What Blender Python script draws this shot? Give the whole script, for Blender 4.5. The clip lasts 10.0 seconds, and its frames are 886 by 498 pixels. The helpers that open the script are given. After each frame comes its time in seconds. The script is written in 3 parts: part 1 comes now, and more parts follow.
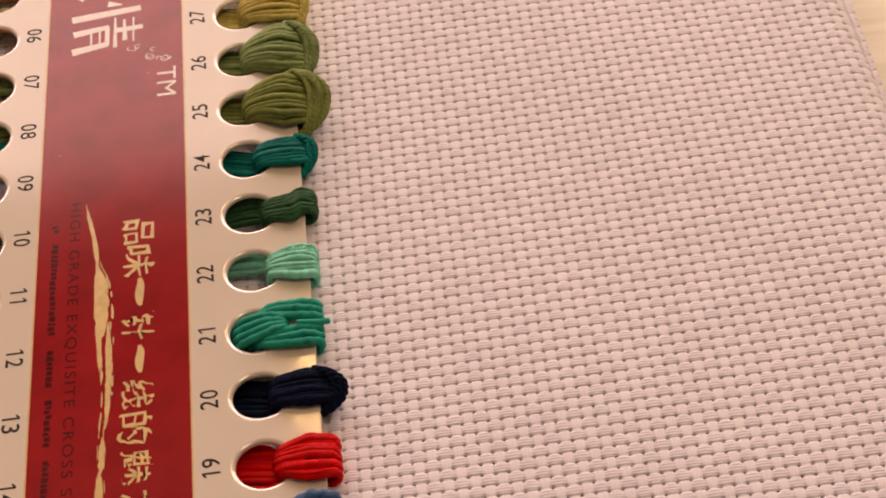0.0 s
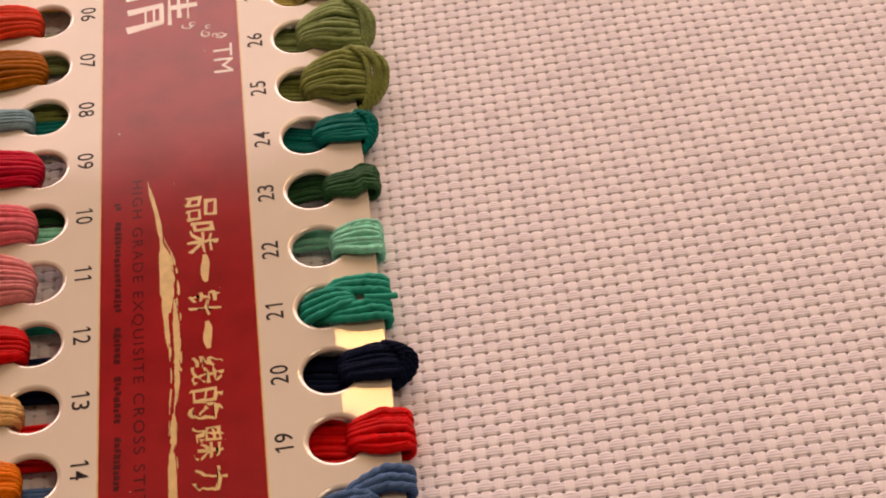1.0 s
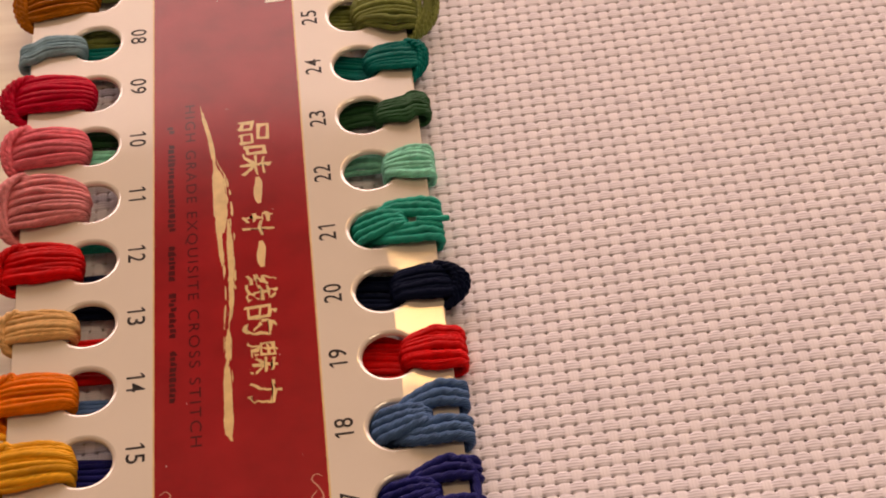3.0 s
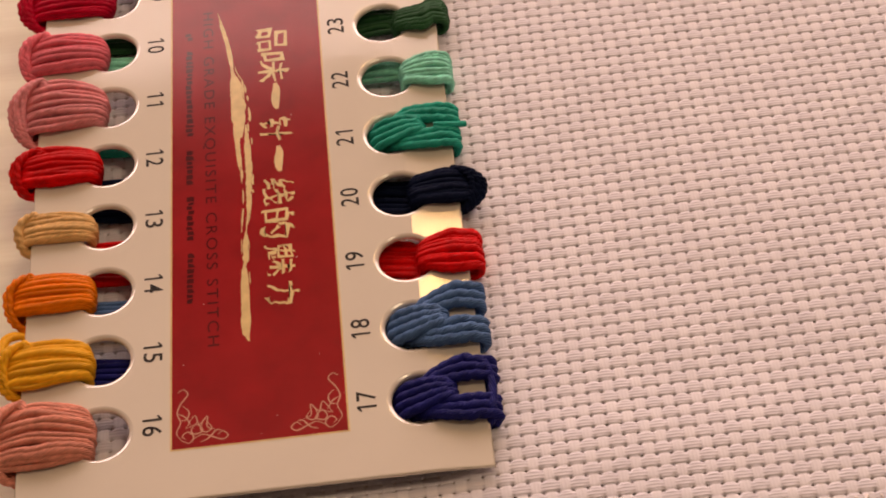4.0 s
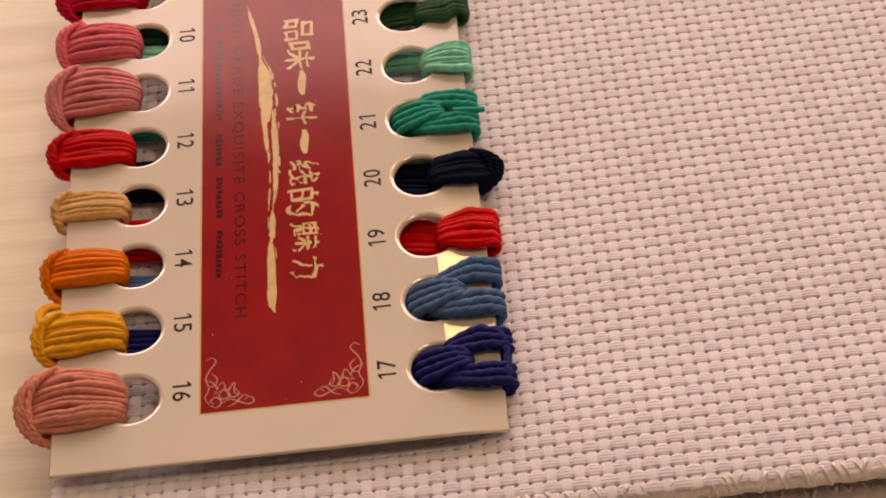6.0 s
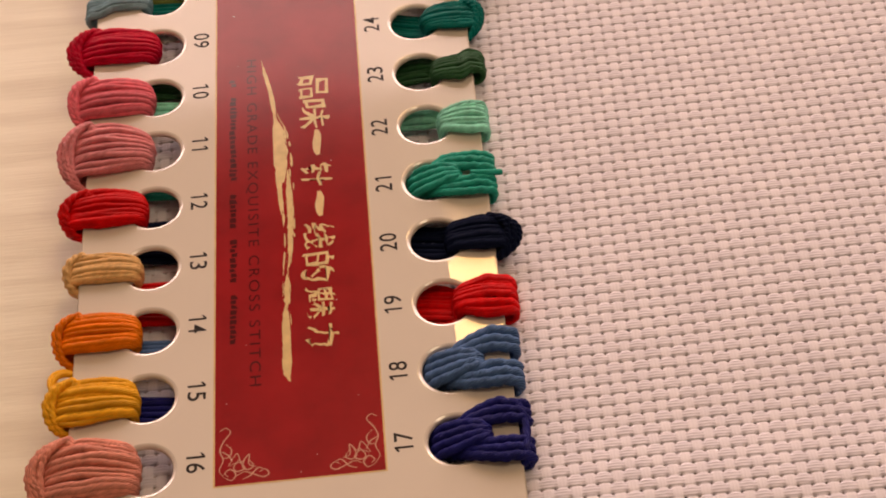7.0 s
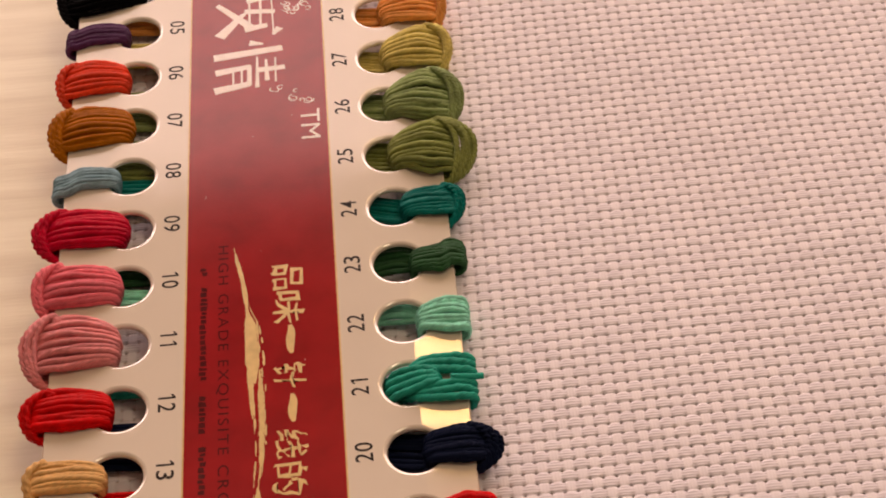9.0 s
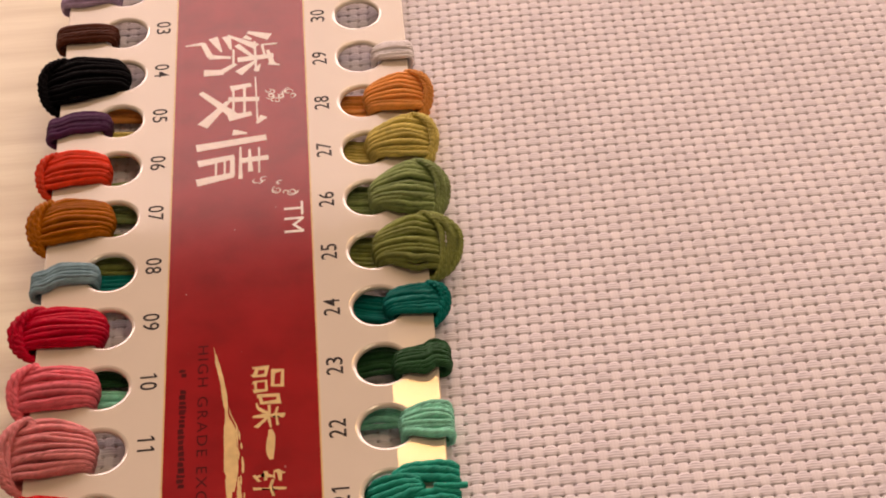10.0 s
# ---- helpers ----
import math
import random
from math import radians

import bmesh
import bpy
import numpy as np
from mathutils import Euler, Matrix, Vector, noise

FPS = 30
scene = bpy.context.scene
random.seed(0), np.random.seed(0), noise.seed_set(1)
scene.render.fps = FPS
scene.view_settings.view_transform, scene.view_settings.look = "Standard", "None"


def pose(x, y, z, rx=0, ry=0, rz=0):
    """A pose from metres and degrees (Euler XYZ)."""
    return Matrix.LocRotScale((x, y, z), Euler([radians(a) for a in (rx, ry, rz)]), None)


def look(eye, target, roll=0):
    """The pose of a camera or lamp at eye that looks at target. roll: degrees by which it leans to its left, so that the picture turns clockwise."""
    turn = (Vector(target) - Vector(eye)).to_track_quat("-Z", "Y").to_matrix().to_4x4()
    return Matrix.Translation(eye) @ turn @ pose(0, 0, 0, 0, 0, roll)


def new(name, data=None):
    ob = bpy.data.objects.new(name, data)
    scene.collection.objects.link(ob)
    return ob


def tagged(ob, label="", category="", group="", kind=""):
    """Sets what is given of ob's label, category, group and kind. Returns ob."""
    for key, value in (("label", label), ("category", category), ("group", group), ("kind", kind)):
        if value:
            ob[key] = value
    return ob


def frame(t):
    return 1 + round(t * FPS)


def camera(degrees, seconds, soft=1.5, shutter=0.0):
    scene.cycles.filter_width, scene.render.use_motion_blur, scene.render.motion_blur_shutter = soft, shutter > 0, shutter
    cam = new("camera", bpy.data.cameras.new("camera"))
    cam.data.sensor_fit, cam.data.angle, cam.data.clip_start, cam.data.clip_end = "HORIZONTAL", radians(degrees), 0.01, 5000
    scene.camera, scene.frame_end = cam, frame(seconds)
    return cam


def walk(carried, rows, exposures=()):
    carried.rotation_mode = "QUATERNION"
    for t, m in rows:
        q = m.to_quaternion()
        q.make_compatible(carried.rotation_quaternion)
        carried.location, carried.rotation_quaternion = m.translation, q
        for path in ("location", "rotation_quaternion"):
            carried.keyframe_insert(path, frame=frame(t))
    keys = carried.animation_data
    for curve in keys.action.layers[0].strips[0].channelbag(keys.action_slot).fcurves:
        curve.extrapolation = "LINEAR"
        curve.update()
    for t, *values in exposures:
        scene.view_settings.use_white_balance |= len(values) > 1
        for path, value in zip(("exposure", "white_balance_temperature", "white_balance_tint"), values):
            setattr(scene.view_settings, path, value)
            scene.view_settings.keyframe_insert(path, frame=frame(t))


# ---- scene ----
# All lengths below are in millimetres of the floss card; MM turns them into metres.
MM = 0.001
PATH = [
    (0, (0.01425, -0.15626, 0.25691), (0.02498, 0.08577, 0.00432), -5.166),
    (0.5, (0.00864, -0.15669, 0.25647), (0.01965, 0.08425, 0.00285), -5.473),
    (1, (0.00137, -0.15635, 0.25513), (0.01236, 0.08432, 0.00124), -5.531),
    (1.5, (-0.00498, -0.15766, 0.25500), (0.00411, 0.08270, 0.00074), -6.129),
    (2, (-0.00597, -0.15962, 0.25476), (0.00210, 0.08099, 0.00072), -6.002),
    (2.5, (-0.00680, -0.16331, 0.25347), (0.00312, 0.07719, -0.00062), -5.251),
    (4, (-0.00830, -0.17218, 0.24648), (-0.00379, 0.05967, -0.01568), -5.629),
    (4.5, (-0.00859, -0.17987, 0.24854), (-0.00609, 0.05106, -0.01446), -5.872),
    (5, (-0.00824, -0.18844, 0.25149), (-0.00664, 0.04432, -0.00989), -5.762),
    (6.5, (-0.00947, -0.18631, 0.25109), (-0.00887, 0.04974, -0.00734), -5.961),
    (7, (-0.01116, -0.17653, 0.25548), (-0.00954, 0.05986, -0.00261), -5.416),
    (7.5, (-0.01029, -0.16939, 0.25673), (-0.00743, 0.06958, 0.00102), -5.266),
    (8, (-0.01255, -0.16412, 0.25925), (-0.00818, 0.07733, 0.00591), -4.633),
    (8.5, (-0.01196, -0.15453, 0.26008), (-0.00592, 0.08803, 0.00783), -4.097),
    (9, (-0.00991, -0.14694, 0.26330), (-0.00214, 0.09649, 0.01194), -3.756),
    (9.5, (-0.00818, -0.13930, 0.26457), (-0.00019, 0.10566, 0.01471), -3.661),
    (10, (-0.00565, -0.13282, 0.26653), (0.00254, 0.11497, 0.01949), -3.573),
]
cam = camera(26.15, 10.0, soft=1.9)
walk(cam, [(t, look(eye, target, roll)) for t, eye, target, roll in PATH])

# ---- light: a wide window beyond the card, an added fill behind the camera, and two warm ceiling lamps ----
world = bpy.data.worlds.new("room_light")
scene.world = world
world.use_nodes = True
world.node_tree.nodes["Background"].inputs["Color"].default_value = (1.0, 0.72, 0.60, 1)
world.node_tree.nodes["Background"].inputs["Strength"].default_value = 0.12


def area(name, place, target, size_x, size_y, power, colour, shape="RECTANGLE"):
    data = bpy.data.lights.new(name, "AREA")
    data.shape, data.size, data.size_y = shape, size_x, size_y
    data.energy, data.color = power, colour
    ob = new(name, data)
    ob.matrix_world = look(place, target)
    return ob


area("window_daylight", (0.0, 1.56, 0.705), (0.0, 0.0, 0.625), 2.3, 1.21, 44.0, (1.0, 0.715, 0.645))
# weak fill from behind the camera, added to soften contrast; no known source there
area("rear_fill_light", (0.3, -1.56, 0.95), (0.1, 0.0, 0.2), 2.0, 1.0, 1.0, (1.0, 0.70, 0.58))
area("ceiling_lamp_light", (0.18, 1.385, 1.55), (0.0, 0.055, 0.0), 0.24, 0.15, 3.4, (1.0, 0.56, 0.20))
area("overhead_lamp_light", (0.55, 0.0, 1.55), (0.0, 0.05, 0.0), 0.5, 0.5, 4.6, (1.0, 0.74, 0.48), "DISK")

# ---- materials ----


def material(name, rough=0.6, metal=0.0):
    m = bpy.data.materials.new(name)
    m.use_nodes = True
    b = m.node_tree.nodes["Principled BSDF"]
    b.inputs["Roughness"].default_value, b.inputs["Metallic"].default_value = rough, metal
    return m, m.node_tree.nodes, m.node_tree.links, b


def noisy(m, dark, light, scale, stretch=(1, 1, 1), detail=4.0, coords="Object"):
    """Colour that wanders between two tones."""
    nodes, links = m.node_tree.nodes, m.node_tree.links
    tc, mp, ns, rp = (nodes.new("ShaderNode" + k) for k in ("TexCoord", "Mapping", "TexNoise", "ValToRGB"))
    mp.inputs["Scale"].default_value = stretch
    ns.inputs["Scale"].default_value, ns.inputs["Detail"].default_value = scale, detail
    rp.color_ramp.elements[0].position, rp.color_ramp.elements[1].position = 0.3, 0.7
    rp.color_ramp.elements[0].color, rp.color_ramp.elements[1].color = (*dark, 1), (*light, 1)
    links.new(tc.outputs[coords], mp.inputs["Vector"])
    links.new(mp.outputs["Vector"], ns.inputs["Vector"])
    links.new(ns.outputs["Fac"], rp.inputs["Fac"])
    links.new(rp.outputs["Color"], nodes["Principled BSDF"].inputs["Base Color"])
    return mp, ns, rp


def relief(m, source, strength, distance):
    nodes, links = m.node_tree.nodes, m.node_tree.links
    bump = nodes.new("ShaderNodeBump")
    bump.inputs["Strength"].default_value, bump.inputs["Distance"].default_value = strength, distance
    links.new(source, bump.inputs["Height"])
    links.new(bump.outputs["Normal"], nodes["Principled BSDF"].inputs["Normal"])


def plain(name, colour, rough, scale=900.0, spread=0.12, bump=0.0, metal=0.0, shine=0.5):
    m, nodes, links, b = material(name, rough, metal)
    b.inputs["Specular IOR Level"].default_value = shine
    lo, hi = [c * (1 - spread) for c in colour], [min(1, c * (1 + spread)) for c in colour]
    mp, ns, rp = noisy(m, lo, hi, scale)
    if bump:
        relief(m, ns.outputs["Fac"], 1.0, bump)
    return m


def wood_material():
    m, nodes, links, b = material("pale_wood_laminate", 0.42)
    mp, ns, rp = noisy(m, (0.68, 0.62, 0.45), (0.84, 0.80, 0.62), 9.0, (1.6, 22.0, 1.0), 8.0)
    rp.color_ramp.elements[0].position, rp.color_ramp.elements[1].position = 0.25, 0.62
    fine = nodes.new("ShaderNodeTexNoise")
    fine.inputs["Scale"].default_value, fine.inputs["Detail"].default_value = 60.0, 3.0
    links.new(mp.outputs["Vector"], fine.inputs["Vector"])
    relief(m, fine.outputs["Fac"], 0.25, 0.0002)
    return m


def floss_material(name, colour):
    """Six-strand cotton: satiny, with fine filaments that wind round the strand and tones that differ from strand to strand."""
    m, nodes, links, b = material(name, 0.5)
    uv, mp, wv, ns, streak = (nodes.new("ShaderNode" + k) for k in ("UVMap", "Mapping", "TexWave", "TexNoise", "TexNoise"))
    mp.inputs["Rotation"].default_value = (0, 0, radians(14))
    wv.wave_type, wv.bands_direction = "BANDS", "X"
    wv.inputs["Scale"].default_value, wv.inputs["Distortion"].default_value = 1.9, 2.5
    wv.inputs["Detail"].default_value = 3.0
    links.new(uv.outputs["UV"], mp.inputs["Vector"])
    links.new(mp.outputs["Vector"], wv.inputs["Vector"])
    # long pale and dark fibres
    long_way = nodes.new("ShaderNodeMapping")
    long_way.inputs["Scale"].default_value = (5.0, 0.45, 1.0)
    links.new(mp.outputs["Vector"], long_way.inputs["Vector"])
    streak.inputs["Scale"].default_value, streak.inputs["Detail"].default_value = 1.6, 4.0
    links.new(long_way.outputs["Vector"], streak.inputs["Vector"])
    tc = nodes.new("ShaderNodeTexCoord")
    ns.inputs["Scale"].default_value, ns.inputs["Detail"].default_value = 420.0, 4.0
    links.new(tc.outputs["Object"], ns.inputs["Vector"])
    mixed = nodes.new("ShaderNodeMath")
    mixed.operation = "MULTIPLY_ADD"
    mixed.inputs[1].default_value = 0.55
    links.new(streak.outputs["Fac"], mixed.inputs[0])
    half = nodes.new("ShaderNodeMath")
    half.operation = "MULTIPLY"
    half.inputs[1].default_value = 0.45
    links.new(ns.outputs["Fac"], half.inputs[0])
    links.new(half.outputs["Value"], mixed.inputs[2])
    rp = nodes.new("ShaderNodeValToRGB")
    rp.color_ramp.elements[0].position, rp.color_ramp.elements[1].position = 0.34, 0.66
    rp.color_ramp.elements[0].color = (*[c * 0.80 for c in colour], 1)
    pale = min(1.45 if max(colour) > 0.05 else 1.1, 0.97 / max(colour))
    rp.color_ramp.elements[1].color = (*[c * pale + 0.003 for c in colour], 1)
    links.new(mixed.outputs["Value"], rp.inputs["Fac"])
    info, span, hsv = (nodes.new("ShaderNode" + k) for k in ("ObjectInfo", "MapRange", "HueSaturation"))
    span.inputs["To Min"].default_value, span.inputs["To Max"].default_value = 0.86, 1.16
    links.new(info.outputs["Random"], span.inputs["Value"])
    links.new(span.outputs["Result"], hsv.inputs["Value"])
    hsv.inputs["Saturation"].default_value = 1.04
    links.new(rp.outputs["Color"], hsv.inputs["Color"])
    links.new(hsv.outputs["Color"], b.inputs["Base Color"])
    b.inputs["Specular IOR Level"].default_value = 0.1 if max(colour) > 0.05 else 0.02
    relief(m, wv.outputs["Fac"], 0.8, 0.00012)
    return m


def weave_material(name, lo, hi, along, ridges):
    """Cotton bundle of a few parallel threads; along: the axis that the grooves cross."""
    m, nodes, links, b = material(name, 0.75)
    mp, ns, rp = noisy(m, lo, hi, 260.0, (1, 1, 1), 5.0)
    tc, wv = nodes.new("ShaderNodeTexCoord"), nodes.new("ShaderNodeTexWave")
    wv.wave_type, wv.bands_direction = "BANDS", along
    wv.inputs["Scale"].default_value, wv.inputs["Distortion"].default_value = 520.0, 1.2
    wv.inputs["Detail Scale"].default_value = 2.0
    links.new(tc.outputs["Object"], wv.inputs["Vector"])
    relief(m, wv.outputs["Fac"], ridges, 0.00010)
    b.inputs["Specular IOR Level"].default_value = 0.15
    return m


WOOD = wood_material()
WALL = plain("warm_painted_wall", (0.30, 0.26, 0.22), 0.85, 3.0, 0.05)
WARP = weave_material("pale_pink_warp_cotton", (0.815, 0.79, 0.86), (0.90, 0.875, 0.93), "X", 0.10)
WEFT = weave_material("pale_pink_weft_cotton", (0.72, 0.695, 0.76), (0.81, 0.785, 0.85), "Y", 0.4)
HEM = plain("cream_overlock_thread", (0.83, 0.77, 0.76), 0.8, 900.0, 0.12, 0.0002)
# same cloth, browner and darker: shade between the layers is put into the colour
SHADED_LAYER = plain("shaded_folded_cloth", (0.6, 0.52, 0.52), 0.85, 700.0, 0.15, 0.0002)
BOARD = plain("white_coated_board", (0.71, 0.65, 0.55), 0.07, 50.0, 0.02, 0.00009, shine=0.44)
RIM = plain("white_coated_rim", (0.71, 0.65, 0.55), 0.2, 300.0, 0.03, shine=1.0)
RED = plain("red_gloss_print", (0.28, 0.010, 0.013), 0.125, 110.0, 0.15, 0.00001, shine=0.31)
rim_gloss = RIM.node_tree.nodes["Principled BSDF"].inputs
rim_gloss["Coat Weight"].default_value, rim_gloss["Coat IOR"].default_value, rim_gloss["Coat Roughness"].default_value = 1.0, 1.9, 0.16
GOLD = plain("gold_print", (0.70, 0.53, 0.24), 0.2, 400.0, 0.12)
FAINT = plain("faint_gold_print", (0.58, 0.30, 0.20), 0.2, 400.0, 0.15)
CREAM = plain("cream_print", (0.80, 0.74, 0.68), 0.2, 400.0, 0.06)
INK = plain("black_print", (0.022, 0.017, 0.016), 0.4, 500.0, 0.2, shine=0.12)
DARKRED = plain("dark_red_print", (0.075, 0.005, 0.007), 0.12, 300.0, 0.25, shine=0.45)

# ---- building helpers ----


def solid(name, verts, faces, mats, parent=None, label="", smooth=False, slots=None):
    me = bpy.data.meshes.new(name)
    me.from_pydata(verts, [], faces)
    for m in mats if isinstance(mats, (list, tuple)) else [mats]:
        me.materials.append(m)
    if slots is not None:
        me.polygons.foreach_set("material_index", slots)
    if smooth:
        me.polygons.foreach_set("use_smooth", [True] * len(me.polygons))
    me.update()
    ob = new(name, me)
    if parent:
        ob.parent = parent
    if label:
        tagged(ob, label)
    return ob


def part(name, bm, mat, parent, label="", smooth=False):
    me = bpy.data.meshes.new(name)
    bm.to_mesh(me)
    bm.free()
    me.materials.append(mat)
    if smooth:
        me.polygons.foreach_set("use_smooth", [True] * len(me.polygons))
    ob = new(name, me)
    if parent:
        ob.parent = parent
    if label:
        tagged(ob, label)
    return ob


def box(x0, y0, z0, x1, y1, z1, bevel=0.0):
    bm = bmesh.new()
    bmesh.ops.create_cube(bm, size=1)
    for v in bm.verts:
        v.co = Vector(((x0 + x1) / 2 + v.co.x * (x1 - x0), (y0 + y1) / 2 + v.co.y * (y1 - y0), (z0 + z1) / 2 + v.co.z * (z1 - z0)))
    if bevel:
        bmesh.ops.bevel(bm, geom=bm.edges[:], offset=bevel, segments=2, affect="EDGES")
    return bm


def curve_mesh(curve, name):
    """The mesh of a curve or of a text, in metres."""
    ob = bpy.data.objects.new(name, curve)
    scene.collection.objects.link(ob)
    bpy.context.view_layer.update()
    me = bpy.data.meshes.new_from_object(ob.evaluated_get(bpy.context.evaluated_depsgraph_get()))
    bpy.data.objects.remove(ob)
    return me


def spline(points, steps):
    """A smooth line (Catmull-Rom) through points, as an array of steps rows."""
    p = np.array(points, float)
    p = np.vstack([2 * p[0] - p[1], p, 2 * p[-1] - p[-2]])
    n = len(p) - 3
    out = []
    for s in np.linspace(0, n - 1e-6, steps):
        i = int(s)
        f = s - i
        a, b, c, d = p[i:i + 4]
        out.append(0.5 * (2 * b + (c - a) * f + (2 * a - 5 * b + 4 * c - d) * f * f + (3 * b - a - 3 * c + d) * f ** 3))
    return np.array(out)


def strand(points, radius, steps=84, sides=10, plies=2, pitch=2.3, phase=0.0, flat=1.0, rope=0.045):
    """A twisted thread along points (mm): vertices in metres, faces and the face corners' UVs."""
    line = spline(points, steps)
    tangent = np.gradient(line, axis=0)
    tangent /= np.linalg.norm(tangent, axis=1)[:, None] + 1e-9
    ref = np.array([0.05, 1.0, 0.1])
    side = np.cross(tangent, ref)
    side /= np.linalg.norm(side, axis=1)[:, None] + 1e-9
    up = np.cross(side, tangent)
    run = np.r_[0, np.cumsum(np.linalg.norm(np.diff(line, axis=0), axis=1))]
    ang = np.arange(sides) * 2 * np.pi / sides
    swell = 1 + rope * np.cos(plies * (ang[None, :] - (2 * np.pi * run[:, None] / pitch + phase) / plies * 1.0))
    ring = (np.cos(ang)[None, :, None] * side[:, None, :] * flat + np.sin(ang)[None, :, None] * up[:, None, :]) * (radius * swell)[:, :, None]
    verts = ((line[:, None, :] + ring) * MM).reshape(-1, 3)
    faces, uvs = [], []
    for i in range(steps - 1):
        for j in range(sides):
            k = (j + 1) % sides
            faces.append((i * sides + j, i * sides + k, (i + 1) * sides + k, (i + 1) * sides + j))
            u0, u1, v0, v1 = j / sides * 2, (j + 1) / sides * 2, run[i], run[i + 1]
            uvs += [u0, v0, u1, v0, u1, v1, u0, v1]
    faces.append(tuple(range(sides))[::-1])
    uvs += [0.0, 0.0] * sides
    faces.append(tuple((steps - 1) * sides + j for j in range(sides)))
    uvs += [0.0, 0.0] * sides
    return verts, faces, uvs


def thread(name, points, radius, mat, parent, label="", **more):
    verts, faces, uvs = strand(points, radius, **more)
    me = bpy.data.meshes.new(name)
    me.from_pydata(verts.tolist(), [], faces)
    me.materials.append(mat)
    me.uv_layers.new(name="UVMap").data.foreach_set("uv", uvs)
    me.polygons.foreach_set("use_smooth", [True] * len(me.polygons))
    ob = new(name, me)
    ob.parent = parent
    if label:
        tagged(ob, label)
    return ob

# ---- the room: tabletop, walls, ceiling, window, lamp ----
TABLE_Z = -12.5 * MM
CLOTH_Z = -2.7


def build_room():
    tagged(part("tabletop", box(-1.6, -1.6, TABLE_Z - 0.03, 1.6, 1.6, TABLE_Z), WOOD, None),
           "pale wood-grain tabletop under the folded cloth", "table", kind="structure")
    z0, z1 = TABLE_Z + 0.0005, 1.64
    tagged(part("wall_west", box(-1.7, -1.7, z0, -1.602, 1.7, z1), WALL, None), "plain warm painted wall of the room", "wall", kind="structure")
    tagged(part("wall_east", box(1.602, -1.7, z0, 1.7, 1.7, z1), WALL, None), "plain warm painted wall of the room", "wall", kind="structure")
    tagged(part("ceiling", box(-1.7, -1.7, z1 + 0.001, 1.7, 1.7, z1 + 0.1), WALL, None), "plain warm painted ceiling", "ceiling", kind="structure")
    # two walls with an opening left free: north for the window, south for the added fill
    for name, y0, y1, left, right, low, high in (("wall_north", 1.602, 1.7, -1.15, 1.15, 0.1, 1.31), ("wall_south", -1.7, -1.602, -0.7, 1.3, 0.45, 1.45)):
        bm = bmesh.new()
        for x0, a, x1, b in ((-1.6, z0, 1.6, low), (-1.6, high, 1.6, z1), (-1.6, low, left, high), (right, low, 1.6, high)):
            piece = box(x0, y0, a, x1, y1, b)
            me = bpy.data.meshes.new("piece")
            piece.to_mesh(me)
            piece.free()
            bm.from_mesh(me)
            bpy.data.meshes.remove(me)
        tagged(part(name, bm, WALL, None), "plain warm painted wall with a wide opening", "wall", kind="structure")


build_room()

# ---- the cloth ----
CELL = 2.31
ORIGIN = np.array([28.74, 62.27])
A_WAY = np.array([math.cos(radians(0.80)), math.sin(radians(0.80))]) * CELL
B_WAY = np.array([math.cos(radians(89.08)), math.sin(radians(89.08))]) * CELL
COLS, ROWS_UP = (-45, 39), (-33, 78)  # cells to the left and right of, below and above the origin
PARITY = 1


def sag(x, y):
    """How far the cloth lies off its plane (mm): soft waves, and the rounded fold at its right-hand edge."""
    wave = 0.22 * np.sin(x / 23.0 + 0.6) * np.cos(y / 31.0) + 0.12 * np.sin(x / 11.0 + y / 17.0)
    fold = np.clip((x - 112.0) / 6.6, 0, 1)
    front = np.clip((-y - 9.0) / 6.0, 0, 1)
    rise = np.clip((18.0 - y) / 18.0, 0, 1)
    return wave + 0.7 * rise * rise * (3 - 2 * rise) - 4.6 * (1 - np.sqrt(1 - np.minimum(fold, 0.999) ** 2)) - 0.5 * front ** 2- 2.3 * np.clip((-1.0 - x) / 7.0, 0, 1) ** 1.5 * np.clip((y + 2.0) / 5.0, 0, 1)


